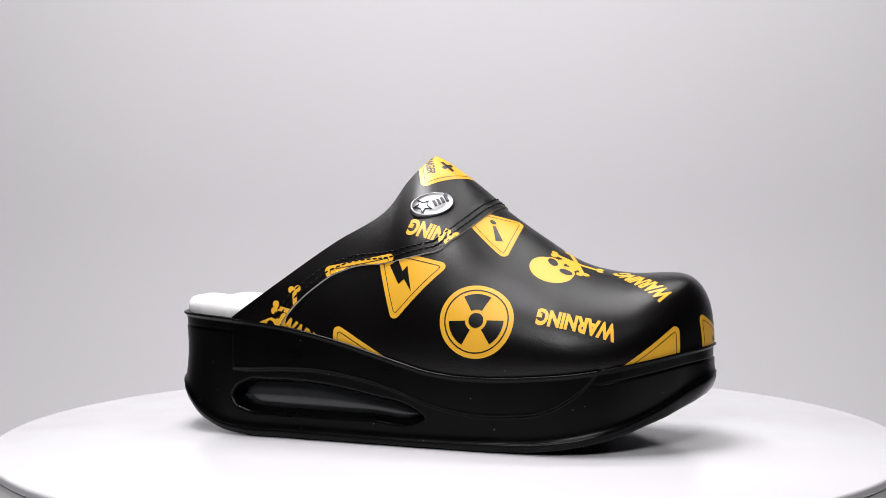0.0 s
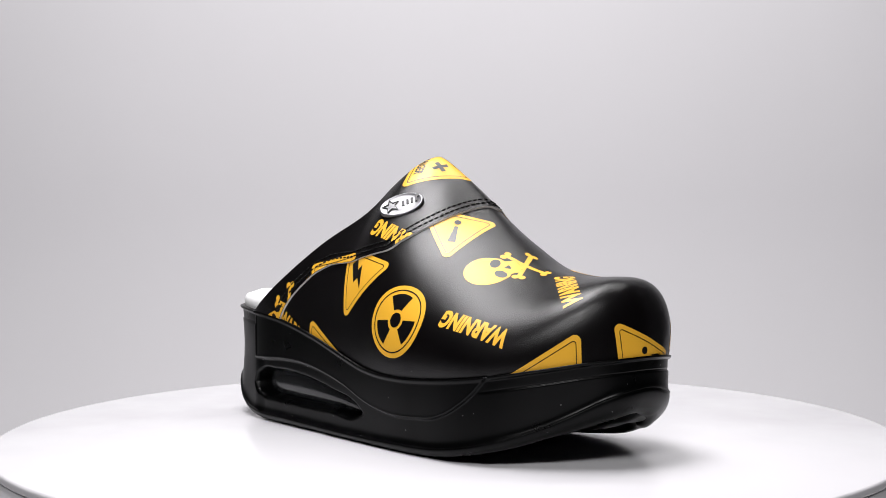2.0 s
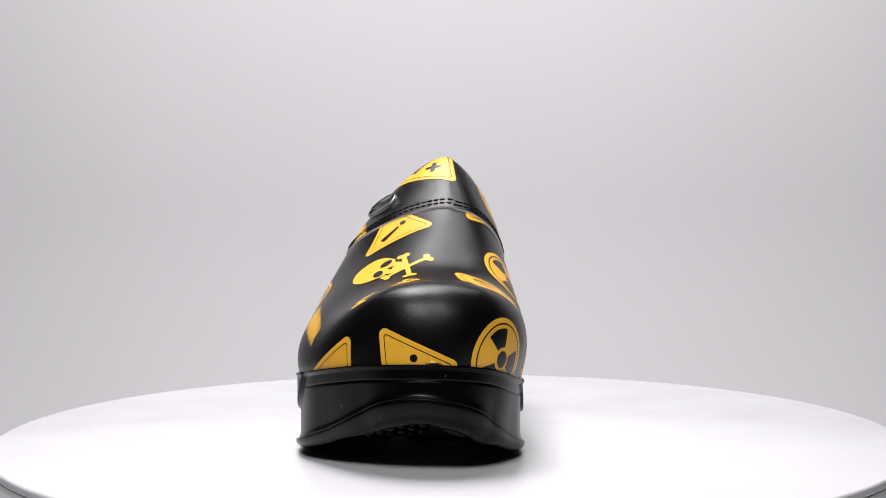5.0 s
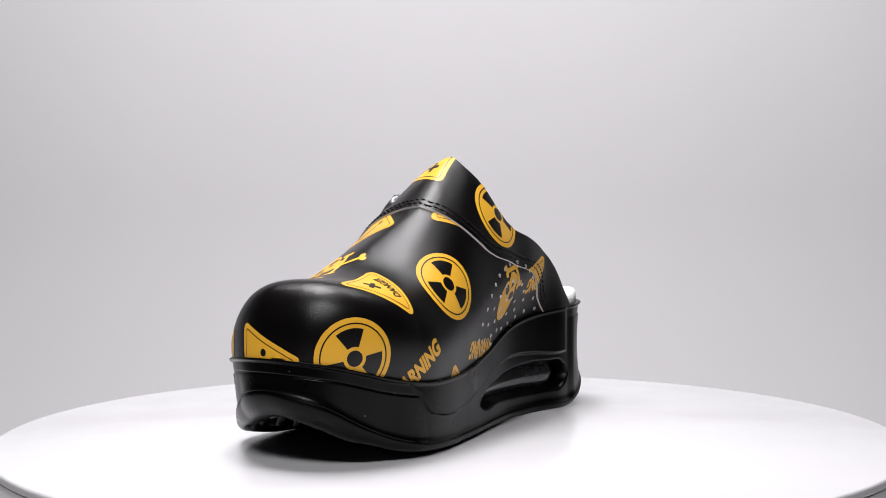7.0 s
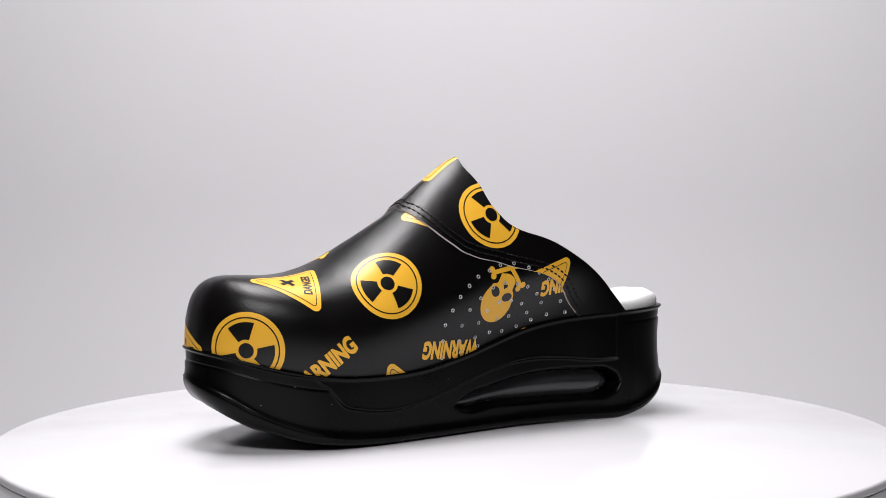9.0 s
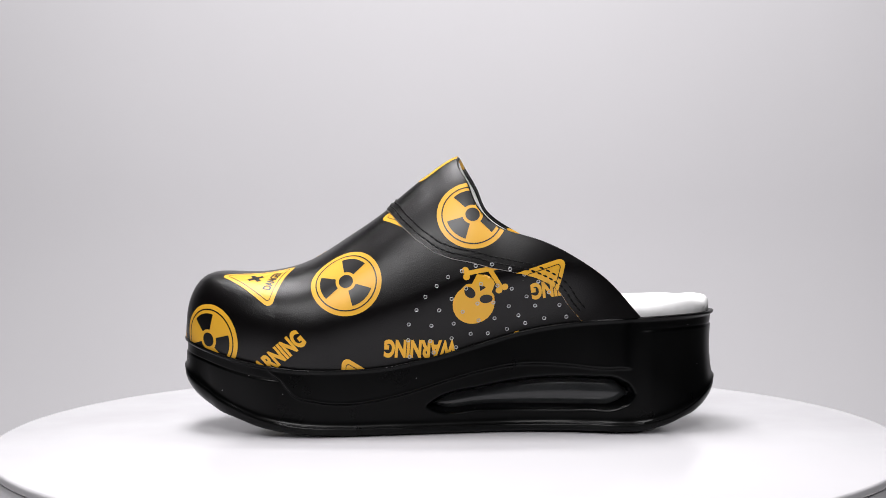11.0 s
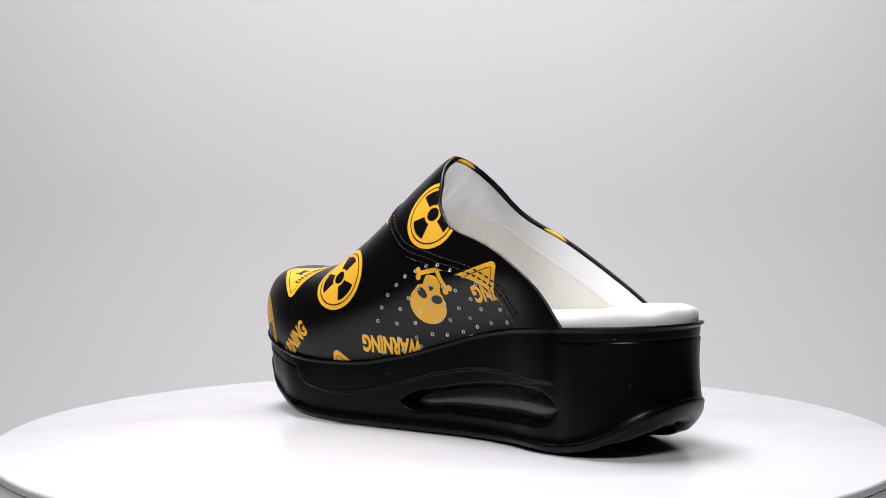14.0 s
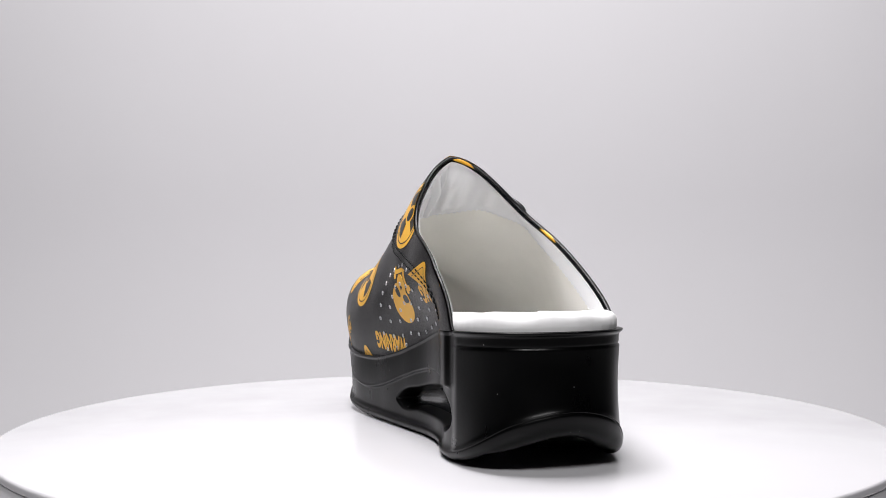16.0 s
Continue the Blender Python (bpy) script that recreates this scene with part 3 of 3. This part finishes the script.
def eyelets(parent):
    """Punched ventilation holes on the inner side, each with a pale rim and a disc coloured as the shade inside."""
    bm = bmesh.new()
    rings = ((1.02, -0.1), (1.0, 0.12), (0.8, 0.2), (0.6, 0.1), (0.55, -0.15))
    vs = [[bm.verts.new((r * math.cos(2 * math.pi * k / 12) / 1000, r * math.sin(2 * math.pi * k / 12) / 1000, (z + 0.1) / 1000)) for k in range(12)] for r, z in rings]
    for i in range(4):
        for k in range(12):
            bm.faces.new((vs[i][k], vs[i][(k + 1) % 12], vs[i + 1][(k + 1) % 12], vs[i + 1][k])).material_index = 0
    # flat dark disc: the hole's shade is put into its colour
    bm.faces.new(vs[4]).material_index = 1
    me = bpy.data.meshes.new("eyelet")
    bm.to_mesh(me)
    bm.free()
    me.polygons.foreach_set("use_smooth", [True] * len(me.polygons))
    me.materials.append(EYELET)
    me.materials.append(DARK)
    for x, a in EYELETS:
        q, n, u, v = frame_at(x, a, 0)
        ob = new("eyelet", me)
        ob.parent = parent
        ob.matrix_local = seat_matrix(q, n, u, 0.12 + (LIFT if x < seam_x(np.array(a)) else 0))


EYELETS = [(1.8, 1.708), (7.3, 1.728), (12.8, 1.757), (17.1, 1.799), (20.8, 1.848), (21.0, 1.912), (-4.9, 1.703), (-11.6, 1.689), (-19.4, 1.685), (-28.1, 1.719), (-35.1, 1.757), (-42.0, 1.803),
           (-47.5, 1.86), (-53.0, 1.921), (-56.5, 1.974), (-14.1, 1.769), (-6.9, 1.779), (-22.1, 1.784), (-29.1, 1.811), (0.1, 1.803), (6.1, 1.831), (-12.6, 1.848), (-20.4, 1.855), (-28.1, 1.885),
           (-36.6, 1.86), (-41.1, 1.908), (-5.4, 1.867), (-13.4, 1.915), (-21.3, 1.921), (-33.1, 1.934), (-45.8, 1.967), (-36.6, 1.972), (-27.6, 1.977), (9.8, 1.882), (-1.1, 1.901), (-9.6, 1.957),
           (-18.1, 1.972), (-0.2, 1.952), (10.3, 1.939), (20.3, 1.979), (8.6, 1.985), (-2.4, 1.988)]


def badge(parent):
    """Oval pewter badge with a raised rim, a star outline and dark bars for its lettering."""
    q, n, u, v = frame_at(-0.5, 0.64, 33)
    seat = seat_matrix(q, n, u, LIFT - 1.2)
    bm = bmesh.new()
    A, B, seg = 11.2, 7.2, 48
    prof = ((1.0, 0.0), (1.0, 1.5), (0.975, 1.95), (0.93, 2.1), (0.89, 1.95), (0.86, 1.75), (0.6, 2.05), (0.3, 2.2))
    loops = [[bm.verts.new((r * A * math.cos(2 * math.pi * k / seg) / 1000, r * B * math.sin(2 * math.pi * k / seg) / 1000, z / 1000)) for k in range(seg)] for r, z in prof]
    for i in range(len(prof) - 1):
        for k in range(seg):
            bm.faces.new((loops[i][k], loops[i][(k + 1) % seg], loops[i + 1][(k + 1) % seg], loops[i + 1][k]))
    bm.faces.new(loops[-1])
    plate_ob = part("badge", bm, STEEL, parent, "oval pewter badge with a star")
    plate_ob.matrix_local = seat
    star = lambda r0, r1: [((r0 if k % 2 == 0 else r1) * math.cos(radians(100 + 36 * k)), (r0 if k % 2 == 0 else r1) * math.sin(radians(100 + 36 * k))) for k in range(10)]
    loops = shift(band(star(4.7, 2.1), star(4.1, 1.85)), -5.0, 0)
    for k in range(4):
        loops += shift([[(-0.6, -1.7), (0.6, -1.7), (0.6, 1.7), (-0.6, 1.7)]], 1.2 + 2.2 * k, -0.3 + 0.35 * k)
    loops.append(circle(1.0, 8.3, 3.0, 14))
    bm = bmesh.new()
    for loop in loops:
        lo = [bm.verts.new((x / 1000, y / 1000, 0.0014)) for x, y in loop]
        hi = [bm.verts.new((x / 1000, y / 1000, 0.00252)) for x, y in loop]
        bm.faces.new(hi)
        for k in range(len(loop)):
            j = (k + 1) % len(loop)
            bm.faces.new((lo[k], lo[j], hi[j], hi[k]))
    part("emblem", bm, DARK, plate_ob, "dark enamel star and lettering bars", smooth=False)


def clog():
    shoe = tagged(new("clog"), "black leather platform clog printed with yellow warning signs", "clog")
    sole(shoe)
    insole(shoe)
    vamp = sheet_object("vamp", sheet(lambda a: collar_x(a) + 1.5, lambda a: TIP + 0 * a, 241, 240, True), LEATHER, shoe, "smooth black printed leather")
    collar = sheet_object("collar", sheet(collar_x, seam_x, 401, 60, lift=LIFT), LEATHER, shoe, "black printed leather overlay with stitched edge")
    # raw cut edge of the collar piece
    a = np.linspace(0, 2, 401)[:, None]
    top = sheet(collar_x, seam_x, 401, 60, lift=LIFT)[:, -1]
    foot = upper_point(seam_x(a[:, 0]) + 0.3, a[:, 0])
    strip = np.stack([top, 0.45 * top + 0.55 * foot, foot], 1)
    sheet_object("raw_edge", strip, CUT, collar, "pale raw leather edge")
    # linings
    wrinkle = sheet(lambda s: collar_x(s) + 0.1, lambda s: collar_x(s) + 21 + 16 * np.exp(-((s - 1.05) / 0.4)**2), 281, 40, lift=-2.1)
    nn = normals_of(wrinkle)
    s = np.linspace(0, 2, 281)[:, None, None]
    depth = np.linspace(0, 1, 40)[None, :, None]
    near = np.exp(-((s - 1.05) / 0.25)**2)
    folds = np.sin(s * 38 + 1.5 * np.sin(s * 17) + 2 * depth) + 0.5 * np.sin(s * 83 + 1)
    wrinkle = wrinkle + nn * (near * (folds - 1.5) * 2.2 * ease(depth, 0.05, 0.4) * (1 - ease(depth, 0.8, 1.0)) + 0.25 * np.sin(s * 60) * depth * (1 - depth))
    band_ob = sheet_object("lining_band", wrinkle, WHITE, shoe, "white leather lining with soft creases")
    sheet_object("lining", sheet(lambda s: collar_x(s) + 12, lambda s: TIP - 2.5 + 0 * s, 161, 120, True, lift=-1.5), CREAM, shoe, "cream fabric lining")
    # rolled rim
    rim = sheet(collar_x, lambda s: collar_x(s) + 4, 260, 6, lift=-0.35)[:, 0]
    v, f = tube_along(rim, 0.95)
    mesh_object("rolled_rim", v, f, LEATHER, collar, "rolled black leather rim")
    inside = sheet(collar_x, lambda s: collar_x(s) + 4, 260, 6, lift=-0.62)[:, 0]
    for a0, a1 in ((0.86, 1.01), (0.385, 0.51)):
        i0, i1 = int(a0 / 2 * 259), int(a1 / 2 * 259)
        v, f = tube_along(inside[i0:i1 + 1] + np.array([-0.15, 0, 0]), 0.98 * np.sqrt(np.sin(np.linspace(0.05, math.pi - 0.05, i1 + 1 - i0))))
        mesh_object("rim_print", v, f, YELLOW, collar, "yellow print running over the rim")
    stitching(collar)
    me = pod("lining_stitch", 1.9, 0.55, 0.45)
    me.materials.append(WHITE)
    edge = wrinkle[:, -1]
    run = np.concatenate([[0], np.cumsum(np.linalg.norm(np.diff(edge, axis=0), axis=1))])
    for k in range(int(run[-1] / 3.2)):
        p = [Vector([np.interp(k * 3.2 + 2 + d, run, edge[:, c]) for c in range(3)]) for d in (-1, 0, 1)]
        n = on_field(p[1])[1]
        t = (p[2] - p[0]).normalized()
        t = (t - n * t.dot(n)).normalized()
        ob = new("lining_stitch", me)
        ob.parent = band_ob
        ob.matrix_local = seat_matrix(p[1], n, t, -0.2)
    badge(collar)
    eyelets(vamp)
    sign, letters = "printed_sign", "printed_lettering"
    # motifs on the vamp
    print_on(vamp, sign, sign_trefoil(), 27.3, 0.223, 0)
    print_on(vamp, sign, sign_triangle("bolt"), -8.5, 0.285, 46)
    print_on(vamp, sign, sign_triangle("mark"), 29.2, 0.739, -158)
    print_on(vamp, sign, sign_skull(1.07), 61.0, 0.758, 142.4)
    print_on(vamp, letters, lettering(), 72.3, 0.344, 173)
    print_on(vamp, letters, lettering(), 111.0, 0.475, 129, offset=(18.0, 0))
    print_on(vamp, sign, sign_triangle(""), 115.9, 0.254, -18.8, offset=(0, -22.0))
    print_on(vamp, sign, sign_triangle("mark"), 131.1, 0.588, -114.6, offset=(0, 12.5))
    print_on(vamp, sign, sign_trefoil(), 117.7, 1.915, -162)
    print_on(vamp, sign, sign_trefoil(), 50.8, 1.537, 162)
    print_on(vamp, sign, sign_triangle("danger"), 92.0, 1.323, -108.5)
    print_on(vamp, letters, lettering(), 72.1, 1.795, -140, offset=(-18.0, 0))
    print_on(vamp, letters, lettering(), 32.7, 1.921, -4, offset=(-18.0, 0))
    print_on(vamp, sign, sign_triangle(""), -42.9, 0.057, 29, offset=(0, -22.0))
    print_on(vamp, sign, sign_triangle(""), 33.9, 1.14, 250, offset=(0, -22.0))
    print_on(vamp, sign, sign_skull(), -11.5, 1.838, -24, offset=(0, -4.5))
    print_on(vamp, letters, lettering(), -38.7, 1.845, 9, offset=(-18.0, 0))
    print_on(vamp, sign, sign_triangle(""), 52.4, 1.93, 205.7, offset=(0, -22.0))
    print_on(vamp, sign, sign_triangle(""), -32.0, 1.979, 192, offset=(0, -22.0))
    print_on(vamp, sign, sign_triangle(""), 71.4, 0.01, 0, offset=(0, -22.0))
    print_on(vamp, letters, lettering(), -64.0, 0.03, -28, offset=(12.0, -4.0))
    # motifs on the collar piece
    print_on(collar, sign, sign_trefoil(), -10.7, 1.436, -166, collar=True, step=1.2)
    print_on(collar, sign, sign_triangle("danger"), -1.5, 0.915, -71.8, collar=True, step=1.2)
    print_on(collar, letters, lettering(), -9.5, 0.5, 165, offset=(-18.0, 0), collar=True, step=1.2)
    print_on(collar, sign, sign_triangle(""), -13.8, 0.38, -52, offset=(0, -22.0), collar=True, step=1.0)
    print_on(collar, sign, sign_skull(), -62.5, 0.06, 132, offset=(0, 12.8), collar=True, step=1.0)
    print_on(collar, sign, sign_triangle(""), -55.3, 1.703, 138, offset=(0, -22.0), collar=True, step=1.0)
    return shoe


the_clog = clog()


def motions():
    """Plate and clog turn together at a steady rate."""
    start, rate = -12.4, -14.883
    rows = [(0.5 * k, pose(0, 0, 0, 0, 0, start + rate * 0.5 * k)) for k in range(33)]
    walk(the_clog, rows)
    walk(turntable, rows)


motions()
